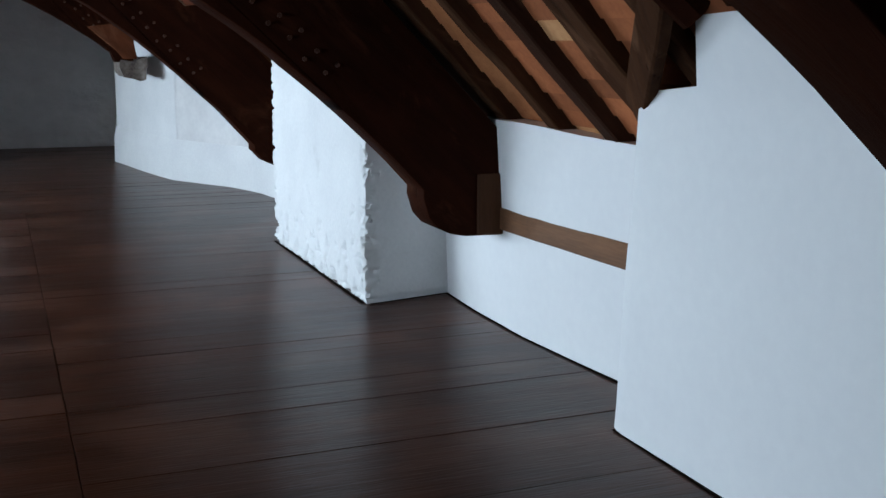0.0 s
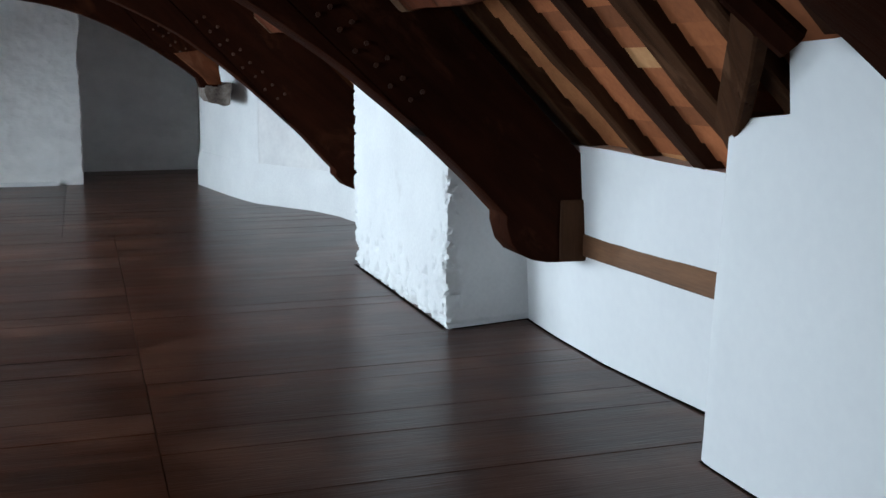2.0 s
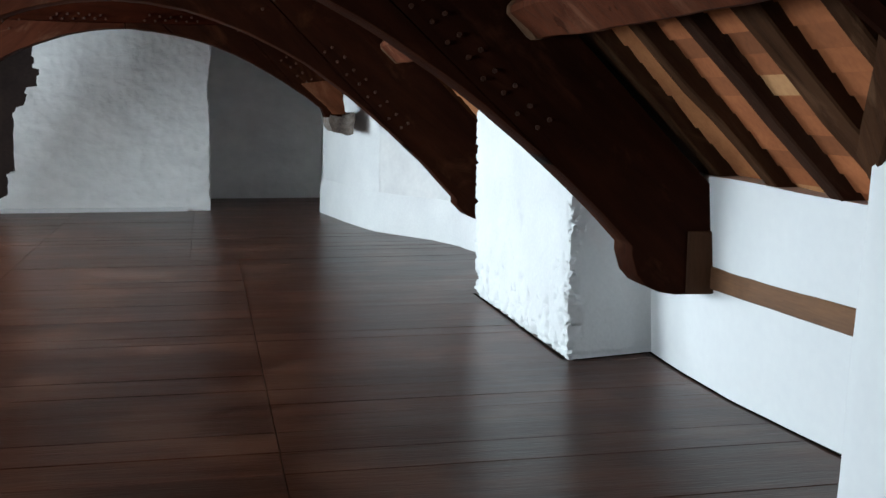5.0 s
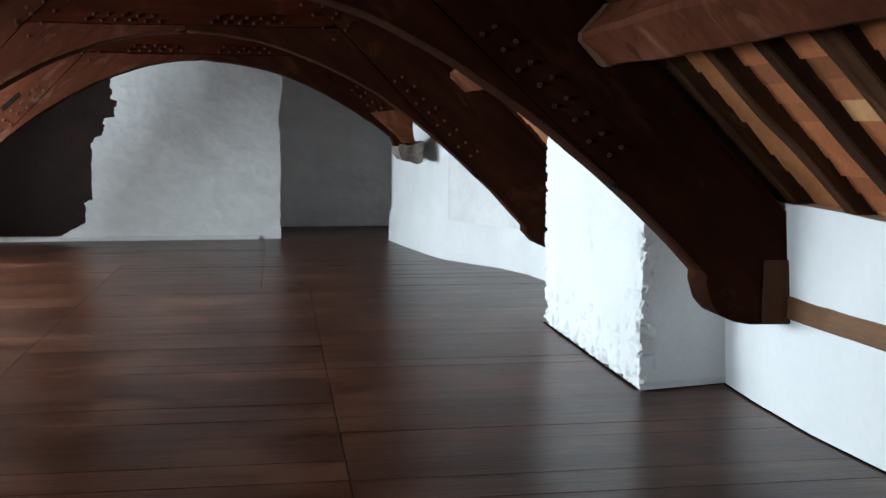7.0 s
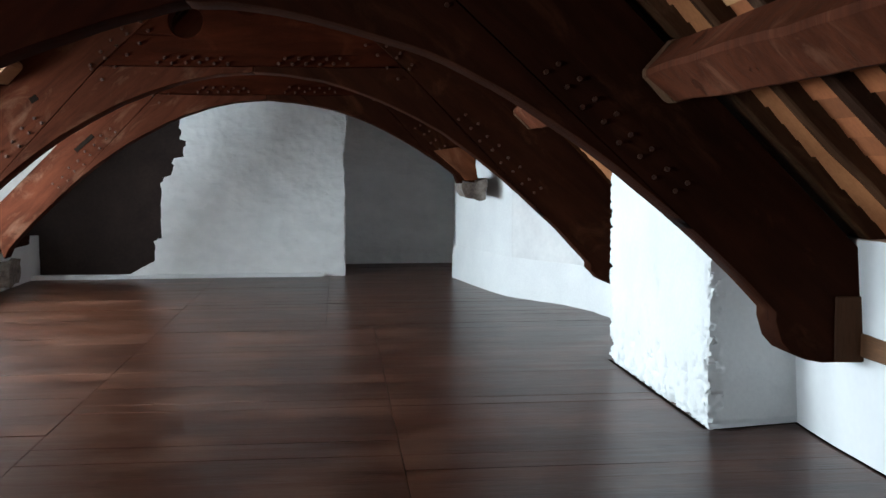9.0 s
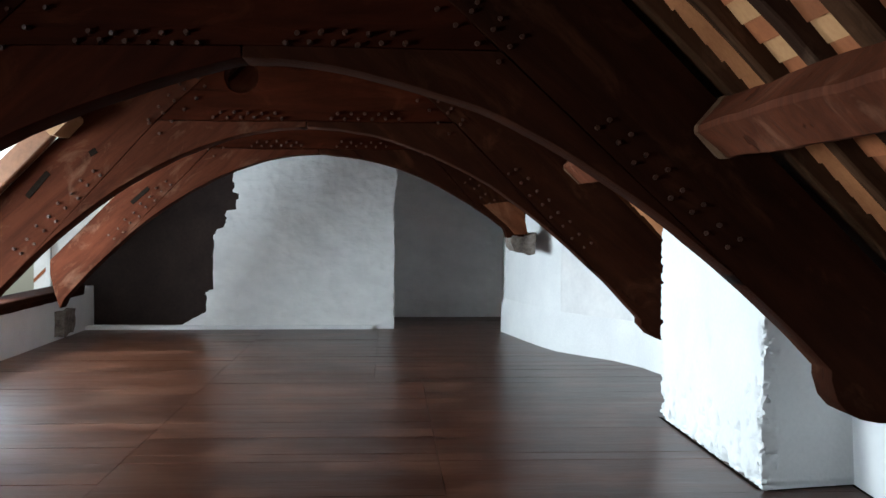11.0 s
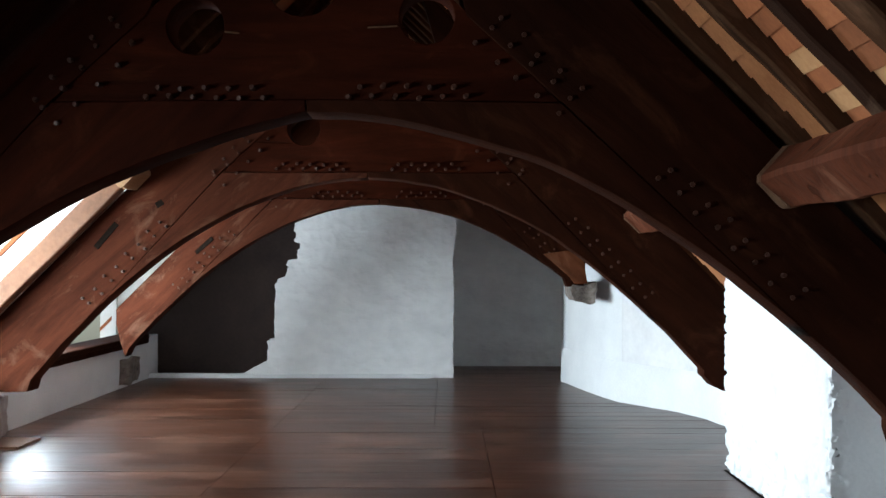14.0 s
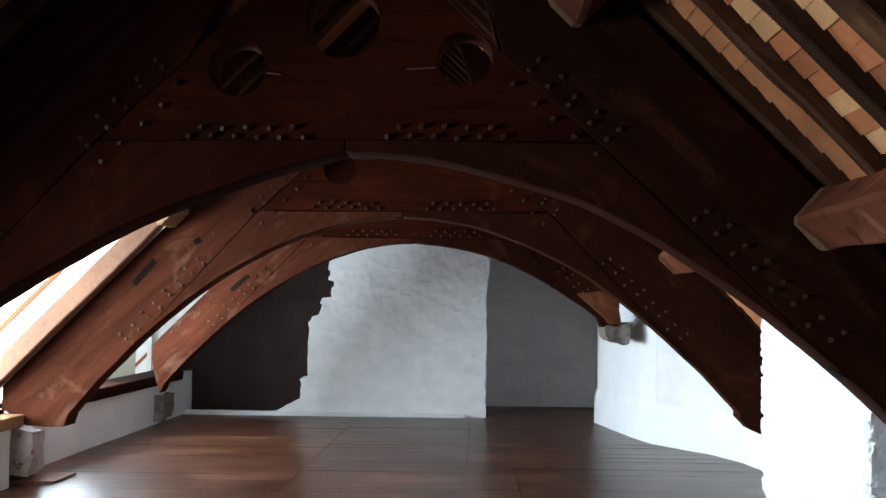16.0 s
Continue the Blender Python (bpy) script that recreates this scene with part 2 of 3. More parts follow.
def prism_xz(outline, y0, y1, holes=(), bev=0.004):
    """A plate in the xz plane between y0 and y1, with holes and softened arrises."""
    cu = bpy.data.curves.new("plate", "CURVE")
    cu.dimensions, cu.fill_mode = "2D", "BOTH"
    cu.extrude, cu.bevel_depth, cu.bevel_resolution, cu.offset = abs(y1 - y0) / 2 - bev, bev, 1, -bev
    for pts in (outline, *holes):
        sp = cu.splines.new("POLY")
        sp.points.add(len(pts) - 1)
        for q, (x, z) in zip(sp.points, pts):
            q.co = (x, z, 0, 1)
        sp.use_cyclic_u = True
    tmp = bpy.data.objects.new("plate", cu)
    me = bpy.data.meshes.new_from_object(tmp)
    bpy.data.objects.remove(tmp)
    bm = bmesh.new()
    bm.from_mesh(me)
    bpy.data.meshes.remove(me)
    bpy.data.curves.remove(cu)
    for v in bm.verts:
        v.co = (v.co.x, (y0 + y1) / 2 - v.co.z, v.co.y)
    bmesh.ops.remove_doubles(bm, verts=bm.verts[:], dist=0.0004)
    return bm


def circle(cx, cz, r, n=28):
    return [(cx + r * math.cos(2 * math.pi * i / n), cz + r * math.sin(2 * math.pi * i / n)) for i in range(n)]


def beam(p, q, w, h, bev=0.012, wob=0.006, up=(0, 0, 1), seed=0.0):
    """A hewn timber from p to q, w wide and h deep, with uneven faces."""
    p, q = Vector(p), Vector(q)
    d = (q - p)
    n = max(2, int(d.length / 0.18))
    d.normalize()
    side = d.cross(Vector(up)).normalized()
    top = side.cross(d)
    b = bev
    ring = [(-w / 2 + b, -h / 2), (w / 2 - b, -h / 2), (w / 2, -h / 2 + b), (w / 2, h / 2 - b),
            (w / 2 - b, h / 2), (-w / 2 + b, h / 2), (-w / 2, h / 2 - b), (-w / 2, -h / 2 + b)]
    rows = []
    for i in range(n + 1):
        c = p.lerp(q, i / n)
        rows.append([c + side * a + top * e for a, e in ring])
    return rough(loft(rows, True), wob, 3.5, seed)


# ---- plan ----
X_LEFT, X_RIGHT, X_PIER = -3.93, 2.34, 1.82      # inner faces of the side walls and of the pier
Y_FAR, Y_BACK, Y_REAR = 13.36, 15.0, -4.0        # chimney face, recess behind it, wall behind the camera
EAVES, RIDGE_X, PITCH = 1.05, -0.80, 1.0         # rafter feet, ridge line, slope
RIDGE_Z = EAVES + (2.32 - RIDGE_X) * PITCH
TRUSS_Y = (0.74, 4.42, 8.0, 11.2)


def roof_z(x):
    return RIDGE_Z - abs(x - RIDGE_X) * PITCH


# ---- floor base and walls ----
sub = tagged(part("floor", simple_box((-4.6, Y_REAR, -0.30), (2.9, 15.4, -0.022)), UNDERFLOOR),
             "wide brown timber boards across the whole attic", "floor", kind="structure")


def plaster_wall(name, lo, hi, label, step=0.09, amp=0.012, freq=1.6, mat=PLASTER, seed=0.0, amp2=0.003, shape=None):
    bm = grid_box(lo, hi, step)
    if shape:
        for v in bm.verts:
            v.co = shape(v.co)
    rough(bm, amp, freq, seed, amp2, 14)
    ob = part(name, bm, mat, smooth=True)
    return tagged(ob, label, "wall", kind="structure")


plaster_wall("wall_east", (X_RIGHT, 2.7, -0.02), (X_RIGHT + 0.35, 5.4, EAVES + 0.02),
             "low whitewashed knee wall under the rafters", seed=1, amp2=0.002, mat=PLASTER_SMOOTH,
             shape=lambda p: Vector((p.x + max(0.0, 4.2 - p.y) * 0.08 + max(0.0, p.y - 4.8) * 0.05 - 0.065 * p.z, p.y, p.z - (0.035 * max(0.0, 4.3 - p.y) if p.z > 0.9 else 0.0))))
plaster_wall("wall_east_far", (2.36, 7.0, -0.02), (2.75, 9.6, EAVES + 0.02), "whitewashed knee wall beyond the pier", seed=2)
plaster_wall("wall_west", (X_LEFT - 0.32, Y_REAR, -0.02), (X_LEFT, 15.0, 0.53), "low white plastered knee wall", seed=3)
plaster_wall("wall_north", (-4.6, Y_BACK, -0.02), (2.9, Y_BACK + 0.3, 4.4), "rough plastered end wall in shade", 0.09, 0.02,
             seed=4, amp2=0.006, mat=PLASTER_TROWEL)
plaster_wall("wall_south", (-4.6, Y_REAR - 0.3, -0.02), (2.9, Y_REAR, 4.4), "plain plastered end wall", 0.3, 0.01, seed=5)


def chipped(p):
    """Broken arrises and a ragged foot for the pier."""
    q = Vector(p)
    edge_near = max(0.0, 1 - math.hypot(p.x - X_PIER, p.y - 5.12) / 0.10)
    edge_far = max(0.0, 1 - math.hypot(p.x - X_PIER, p.y - 7.22) / 0.10)
    e = max(edge_near, edge_far)
    n1 = noise.noise(p * 9.0 + Vector((3, 1, 7)))
    n2 = noise.noise(p * 24.0)
    n3 = noise.noise(p * 46.0)
    bite = max(0.0, 0.30 * n1 + 0.65 * n2 + 0.5 * n3 + 0.02) * e
    q.x += bite * 0.11
    q.y += bite * (0.09 if edge_near > edge_far else -0.09)
    gather = min(1.0, max(0.0, 1.6 * noise.noise(Vector((9.0, 3.0, p.z * 4.3))) + 0.75 - 0.45 * p.z))
    tooth = noise.noise(Vector((4.0, 2.0, p.z * 10.0))) + 0.8 * noise.noise(Vector((1.0, 7.0, p.z * 26.0 + p.x * 9)))
    if edge_near and p.z < 1.3:
        q.y += min(1.0, max(0.0, tooth * 2.6)) * edge_near * 0.06 * gather
        q.x += min(1.0, max(0.0, tooth * 2.6)) * edge_near * 0.018 * gather
    if p.x < X_PIER + 0.01:
        band = max(0.0, 1 - (p.y - 5.12) / 0.42) * max(0.0, 1 - p.z / 1.0)
        weak = max(band, 0.85 * max(0.0, 1 - p.z / 0.42))
        flake = noise.noise(p * 11.0 + Vector((2, 5, 1))) + 0.6 * noise.noise(p * 27.0)
        q.x += 0.024 * min(1.0, max(0.0, (flake - 0.62 + 0.72 * weak) / 0.10)) * min(1.0, weak * 4) + 0.012 * weak * max(0.0, n2)
        # a short slanting gouge in the limewash
        along = (p.z - 0.40) / 0.12
        if 0 < along < 1:
            q.x += 0.016 * max(0.0, 1 - abs(p.y - 6.21 - 0.09 * along) / 0.022)
    if edge_near or p.y < 5.2:
        q.y += 0.2 * (p.x - X_PIER)
    if p.z < 0.03:
        q.x += 0.012 + 0.012 * noise.noise(p * 17)
        if p.y < 5.2:
            q.y += 0.012
    return q


plaster_wall("wall_pier", (X_PIER, 5.12, -0.02), (2.75, 7.22, 1.75), "thick whitewashed masonry pier with chipped arrises",
             0.015, 0.010, 2.0, seed=6, amp2=0.0025, shape=chipped)


def buttress_shape(p):
    """Slightly leaning face with a rounded far arris, a sloping end and a shoulder."""
    q = Vector(p)
    q.y -= 0.14 * min(p.z, 1.25) * max(0.0, p.y - 1.5) / 1.9
    if p.y > 2.53:
        q.z = min(q.z, 1.268 + 0.09 * (2.93 - p.y) - 0.02 * (p.y > 2.9))
    q.y -= 0.6 * max(0.0, min(q.z, 1.9) - 1.34) * max(0.0, min(1.0, (p.y - 1.5) / 1.0))
    if p.x < 2.3:
        q.x -= 0.025 * q.z + 0.36 * max(0.0, q.z - 1.26)
        r = max(0.0, p.y - 2.88) / 0.08
        q.x += 0.022 * r * r
    return q


plaster_wall("wall_buttress", (2.07, -0.6, -0.02), (2.85, 2.96, 2.2), "smooth white plastered buttress wall with a shoulder", 0.045, 0.009, seed=7,
             amp2=0.001, mat=PLASTER_SMOOTH, shape=buttress_shape)


def curved_wall(name, pts, z0, z1, back, label, mat=PLASTER, seed=0.0, amp=0.012, lean=0.0, cap=True):
    """A wall that follows pts on plan."""
    dense = []
    for a, b in zip(pts, pts[1:]):
        n = max(1, round(math.dist(a, b) / 0.08))
        dense += [(a[0] + (b[0] - a[0]) * i / n, a[1] + (b[1] - a[1]) * i / n) for i in range(n)]
    dense.append(pts[-1])
    nz = max(2, round((z1 - z0) / 0.08))
    rows = [[(x + lean * max(0.0, (k / nz - 0.7) / 0.3) ** 2, y, z0 + (z1 - z0) * k / nz) for x, y in dense] for k in range(nz + 1)]
    if cap:
        rows.append([(x + back, y, z1) for x, y in dense])
    bm = rough(loft(rows), amp, 1.8, seed, 0.004, 14)
    return tagged(part(name, bm, mat, smooth=True), label, "wall", kind="structure")


# the curved wall between the pier and the recess: a low plinth and the wall set back above it
CURVE = [(2.36, 7.1), (2.36, 9.3), (2.30, 9.7), (2.14, 10.2), (1.90, 10.6), (1.68, 10.97), (1.52, 11.6), (1.42, 12.2),
         (1.33, 12.75), (1.29, 13.0), (1.34, 13.16), (1.5, 13.3), (1.5, 15.0)]
curved_wall("wall_plinth", CURVE, -0.02, 0.42, 0.4, "whitewashed plinth of a curved wall", seed=10, lean=0.03)
UPPER = [(x + 0.035, y) for x, y in CURVE[:10]] + [(1.36, 13.12), (1.52, 13.25), (1.52, 15.0)]
curved_wall("wall_curved", UPPER[5:], 0.40, 2.3, 0.5, "curved whitewashed wall below the roof", seed=10)
curved_wall("wall_panel", [(x + 0.005, y) for x, y in UPPER[:7]], 0.40, 2.3, 0.5, "grey skimmed panel in the curved wall", PLASTER_GREY,
            seed=10)

# chimney breast on the end wall, its west edge toothed where bricks were left out
def toothed(p):
    q = Vector(p)
    if p.x > -0.5:
        q.x += (0.030 * noise.noise(Vector((1, 2, p.z * 2.3))) + 0.016 * noise.noise(Vector((5, 3, p.z * 8.0)))) * (p.x + 0.5) / 0.45
    if p.x < -1.6:
        z = p.z
        edge = -2.34 + (0.27 if z > 1.5 else 0.12 * (z - 1.2) / 0.3 + 0.06 if z > 1.2 else 0.0)
        if z < 0.5:
            edge -= 0.10 + (0.36 * (0.22 - z) / 0.22 if z < 0.22 else 0)
        edge += 0.075 * noise.noise(Vector((3.3, 1.7, int(z / 0.075) * 0.77))) * (1 if z > 1.15 else 0.2)
        q.x = -1.6 + (p.x + 1.6) * (edge + 1.6) / (-2.34 + 1.6)
    return q


plaster_wall("wall_chimney", (-2.34, Y_FAR + 0.02, -0.02), (-0.05, Y_BACK + 0.1, 3.4), "broad whitewashed chimney breast with toothed edge",
             0.021, 0.026, 2.2, mat=PLASTER_TROWEL, seed=11, amp2=0.007, shape=toothed)
plaster_wall("wall_chimney_foot", (-3.95, Y_FAR - 0.05, -0.02), (-0.33, Y_FAR + 0.1, 0.045), "whitewashed footing along the chimney breast",
             0.06, 0.006, seed=12)
# recess wall: deep shade beside the chimney breast is carried by its colour
plaster_wall("wall_recess", (-4.3, Y_FAR + 0.35, -0.02), (-2.0, Y_FAR + 0.6, 3.2), "brown render beside the chimney breast, darkened for its shade", 0.12, 0.012,
             mat=PLASTER_SHADED, seed=13)


# ---- roof ----
def roof_slab(name, side, y0, y1, x_low, x_high, label):
    """Outer skin of one slope: side 1 east, -1 west; between two heights given by x."""
    t = 0.05
    lift = 0.13
    rows = [(x_low, roof_z(x_low) + lift), (x_high, roof_z(x_high) + lift), (x_high, roof_z(x_high) + lift + t), (x_low, roof_z(x_low) + lift + t)]
    bm = loft([[(x, y0, z) for x, z in rows], [(x, y1, z) for x, z in rows]], True)
    return tagged(part(name, bm, TILE), label, "roof", kind="structure")


DORMERS = ((1.1, 3.2), (5.0, 7.93), (8.6, 13.1))
D_TOP = -2.85                                     # a dormer cuts the slope from the wall up to here
roof_slab("roof_east", 1, Y_REAR, 15.2, 2.95, RIDGE_X, "clay tiles of the roof seen from below")
roof_slab("roof_west_top", -1, Y_REAR, 15.2, D_TOP, RIDGE_X, "clay tiles of the roof seen from below")
ys = [Y_REAR] + [v for d in DORMERS for v in d] + [15.2]
for i in range(0, len(ys), 2):
    roof_slab("roof_west", -1, ys[i], ys[i + 1], -4.5, D_TOP, "clay tiles of the roof seen from below")


# ---- trusses ----
def soffit(cx, apex, cl, cr, point=0.0):
    """Height of the arch's underside: parabola arms of their own curve left and right of cx."""
    def f(x):
        d = x - cx
        wave = 0.014 * noise.noise((x * 1.7, apex * 40, cl * 90)) + 0.007 * noise.noise((x * 6.5, cr * 70, 3.0))
        return apex - (cr if d > 0 else cl) * d * d - (point * -d if d < 0 else 0) + wave
    return f


peg_bm = bmesh.new()
bmesh.ops.create_cone(peg_bm, cap_ends=True, segments=8, radius1=0.0135, radius2=0.0105, depth=0.05, matrix=Matrix.Rotation(radians(90), 4, "X"))
PEG = bpy.data.meshes.new("peg")
peg_bm.to_mesh(PEG)
peg_bm.free()
PEG.materials.append(PEG_WOOD)


def truss(y, cx, apex, cl, cr, point=0.0, right_end=1.88, left_end=-3.40, depth=0.24, foot_z=0.49, gap_l=0.30, gap_r=0.07, pegs=True,
          left_oak=None, left_foot=None, right_hole=(0.54, 2.55, 0.125)):
    """One arch-braced truss: on each side a blade and an arch brace under it, a pierced collar between, joined by pegs."""
    f = soffit(cx, apex, cl, cr, point)
    root = thing("roof_truss", "massive dark oak arch-braced roof truss with rows of pegs", "roof truss", "trusses along the attic", place=(cx, y, foot_z))
    back = Matrix.Translation((-cx, -y, -foot_z))

    def add(name, bm, mat=OAK_DARK, label=""):
        ob = part(name, bm, mat, root, label)
        ob.matrix_parent_inverse = back
        return ob
    g = 0.003
    for s in (1, -1):
        end = right_end if s > 0 else left_end
        gap = gap_r if s > 0 else gap_l
        top = lambda x: roof_z(x) - gap
        js = cx + s * min(2.25, abs(end - cx) - 0.25)
        up = (cx + s * 0.715, 2.55)
        mid = (cx + s * 1.14, 2.16)
        n = 30
        brace = [(cx + s * g + (js - cx) * i / n, f(cx + s * g + (js - cx) * i / n)) for i in range(n + 1)]
        brace += [mid, (cx + s * 0.6, apex + 0.048), (cx + s * g, apex + 0.053)]
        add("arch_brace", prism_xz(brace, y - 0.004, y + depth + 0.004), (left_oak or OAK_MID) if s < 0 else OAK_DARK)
        n = 14
        blade = [(js + s * 0.006 + (end - js) * i / n, f(js + s * 0.006 + (end - js) * i / n)) for i in range(n + 1)]
        if s > 0 and right_end > 1.7:
            z0 = f(right_end)
            blade += [(right_end + 0.005, z0 - 0.05), (right_end + 0.035, foot_z + 0.10), (right_end + 0.085, foot_z + 0.045), (right_end + 0.15, foot_z + 0.015),
                      (right_end + 0.23, foot_z), (X_RIGHT + 0.06, foot_z - 0.005), (X_RIGHT + 0.06, top(X_RIGHT + 0.06))]
        elif s > 0:
            z0 = f(right_end)
            blade += [(right_end + 0.04, z0 - 0.10), (right_end + 0.22, z0 - 0.10), (right_end + 0.24, z0 + 0.20), (right_end + 0.55, z0 + 0.40), (right_end + 0.55, top(right_end + 0.55))]
        else:
            z0 = f(left_end)
            blade += left_foot + [(left_foot[-1][0], top(left_foot[-1][0]))] if left_foot else [(left_end - 0.04, z0 - 0.06), (left_end - 0.12, z0 - 0.05), (left_end - 0.30, z0 + 0.10), (X_LEFT + 0.02, top(X_LEFT + 0.02) - 0.10), (X_LEFT + 0.02, top(X_LEFT + 0.02))]
        head = (cx + s * 0.40, top(cx + s * 0.40))
        blade += [head, (up[0] + s * g, up[1] + g), (mid[0] + s * 2 * g, mid[1] + g)]
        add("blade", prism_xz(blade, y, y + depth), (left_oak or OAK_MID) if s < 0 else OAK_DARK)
    m = 1.14 - 2 * g
    collar = [(cx - m, 2.165), (cx - 0.6, apex + 0.05), (cx, apex + 0.055), (cx + 0.6, apex + 0.05), (cx + m, 2.165), (cx + 0.705, 2.55), (cx + 0.385, 2.88),
              (cx + 0.30, 3.3), (cx - 0.30, 3.3), (cx - 0.385, 2.88), (cx - 0.705, 2.55)]
    holes = [circle(cx - 0.50, 2.505, 0.130), circle(cx + right_hole[0], right_hole[1], right_hole[2]), circle(cx - 0.02, 2.72, 0.17)]
    collar[5], collar[6], collar[9], collar[10] = (cx + 0.74, 2.55), (cx + 0.45, 2.82), (cx - 0.45, 2.82), (cx - 0.74, 2.55)
    add("collar", prism_xz(collar, y + 0.012, y + depth - 0.012, holes), OAK_LEVEL, label="dark oak collar pierced by three round holes")
    if pegs:
        spots = []
        for s in (1, -1):
            for i in range(6):
                spots.append((cx + s * (0.19 + 0.105 * i), 2.185 + rng.uniform(-0.006, 0.006)))
                if i < 5:
                    spots.append((cx + s * (0.24 + 0.105 * i), 2.228 + rng.uniform(-0.008, 0.008)))
            a, b = Vector((cx + s * 0.76, 2.51)), Vector((cx + s * 2.25, f(cx + s * 2.25)))
            side = Vector((s * 0.70, 0.72))
            for k in range(5):
                p = a.lerp(b, 0.03 + k * 0.058)
                for off in (0.045, 0.10, -0.055):
                    spots.append(tuple(p + side * (off + rng.uniform(-0.01, 0.01)) + Vector((rng.uniform(-0.012, 0.012), 0))))
            for k in range(8):
                p = a.lerp(b, 0.52 + k * 0.056)
                for off in (0.05, 0.10):
                    spots.append(tuple(p + side * (off + 0.02 * (k % 2)) + Vector((s * 0.02 * (off > 0.07), 0))))
        for x, z in spots:
            ob = new("peg", PEG)
            ob.parent = root
            ob.matrix_parent_inverse = back
            ob.matrix_basis = pose(x, y + 0.004 + rng.uniform(-0.006, 0.006), z, rng.uniform(-9, 9), rng.uniform(0, 40), rng.uniform(-9, 9))
    return root, add, f


rng = random.Random(5)
trusses = [truss(TRUSS_Y[0], -0.77, 2.12, 0.20, 0.197, pegs=False),
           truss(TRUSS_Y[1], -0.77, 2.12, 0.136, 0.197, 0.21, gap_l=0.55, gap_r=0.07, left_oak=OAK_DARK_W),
           truss(TRUSS_Y[2], -0.76, 2.11, 0.228, 0.216, right_end=1.86, foot_z=0.45, gap_r=0.10, left_end=-3.38,
                 left_foot=[(-3.41, 0.445), (-3.56, 0.44), (-3.72, 0.45), (-3.91, 0.58)], right_hole=(0.48, 2.62, 0.118)),
           truss(TRUSS_Y[3], -0.87, 2.10, 0.215, 0.20, right_end=1.12, gap_r=0.28, left_end=-3.56,
                 left_foot=[(-3.61, 0.447), (-3.66, 0.60), (-3.71, 0.80)])]

# empty mortises in the blades: near-black slips on the faces paint their inner shade
for k, p, q in ((2, (-2.88, 1.57), (-2.72, 1.76)), (2, (-2.41, 1.90), (-2.36, 1.93)), (3, (-2.85, 1.57), (-2.67, 1.73))):
    ty = TRUSS_Y[k]
    trusses[k][1]("mortise", beam((p[0], ty - 0.001, p[1]), (q[0], ty - 0.001, q[1]), 0.045, 0.012, 0.003, 0.002, (0, 1, 0)), UNDERFLOOR, "dark empty mortise")

# foot of the far brace on its corbel, paler to paint window light on it, and slips of pale lath stuck in the collar
# joints
trusses[3][1]("brace_foot", prism_xz([(0.90, 1.565), (1.178, 1.322), (1.235, 1.245), (1.375, 1.245), (1.328, 1.531), (1.16, 1.60)], TRUSS_Y[3] - 0.03, TRUSS_Y[3] + 0.20),
               OAK_LIT_FOOT, "orange-brown oak brace foot")
for a, b in (((-0.495, 2.496), (-0.362, 2.504)), ((-1.134, 2.477), (-1.07, 2.470))):
    trusses[1][1]("lath", beam((a[0], TRUSS_Y[1] - 0.004, a[1]), (b[0], TRUSS_Y[1] - 0.004, b[1]), 0.009, 0.007, 0.002, 0.001), HEWN_END, "pale wooden slip in a joint")

# principal rafter above the blade of one truss, and trimmers beside the dormers
add = trusses[1][1]
add("principal_rafter", beam((-3.75, TRUSS_Y[1] + 0.13, roof_z(-3.75) - 0.27), (-0.95, TRUSS_Y[1] + 0.13, roof_z(-0.95) - 0.27), 0.18, 0.36, 0.015, 0.012, (0, 1, 0), 4), OAK_DARK_W)

# facing blocks at the truss feet beside the wall
for y in TRUSS_Y[:3]:
    ob = part("foot_block", simple_box((2.165, y - 0.016, 0.492), (2.315, y - 0.002, 0.80), 0.005), BLOCK_OAK)
    tagged(ob, "short brown oak facing block on a truss foot", "timber block")


# ---- rafters and purlins ----
def rafter(y, x_low, x_high, w=0.10, h=0.13, seed=0.0, mat=None, dz=0.0):
    p = Vector((x_low, y, roof_z(x_low) + 0.06 + dz))
    q = Vector((x_high, y, roof_z(x_high) + 0.06 + dz))
    ob = part("rafter", beam(p, q, h, w, 0.008, 0.010, (0, 1, 0), seed), mat or RAFTER_WOOD)
    return tagged(ob, "narrow weathered rafter of the roof slope", "rafter", "rafters of the roof")


RAFTERS = []
for a, b in zip((Y_REAR, TRUSS_Y[0] + 0.2, TRUSS_Y[1] + 0.2, TRUSS_Y[2] + 0.2, TRUSS_Y[3] + 0.2), (*TRUSS_Y, 15.0)):
    if b == TRUSS_Y[1]:
        RAFTERS += [4.60, 4.44, 3.915, 3.45, 3.0, 2.5, 2.02, 1.54, 1.08]
        continue
    n = round((b - a) / 0.43)
    RAFTERS += [b - 0.09 - 0.43 * i * (b - a - 0.2) / (0.43 * n) for i in range(n)]
RAFTERS += [TRUSS_Y[2] - 0.19]
for k, y in enumerate(sorted(RAFTERS)):
    w = 0.18 if y == 3.0 else 0.15 if y in (4.44, 4.60) else 0.085 + rng.random() * 0.02
    rafter(y, 1.86 if y < 2.5 else 2.44 if y < 4.7 else 2.62, RIDGE_X + 0.05, w, 0.085, y, RAFTER_DARK if k % 3 == 1 or y == 4.60 else RAFTER_WOOD, rng.uniform(-0.012, 0.012))
    blocked = any(a - 0.05 < y < b + 0.05 for a, b in DORMERS)
    rafter(y, D_TOP + 0.05 if blocked else -4.2, RIDGE_X - 0.05, w, 0.12, y + 50)
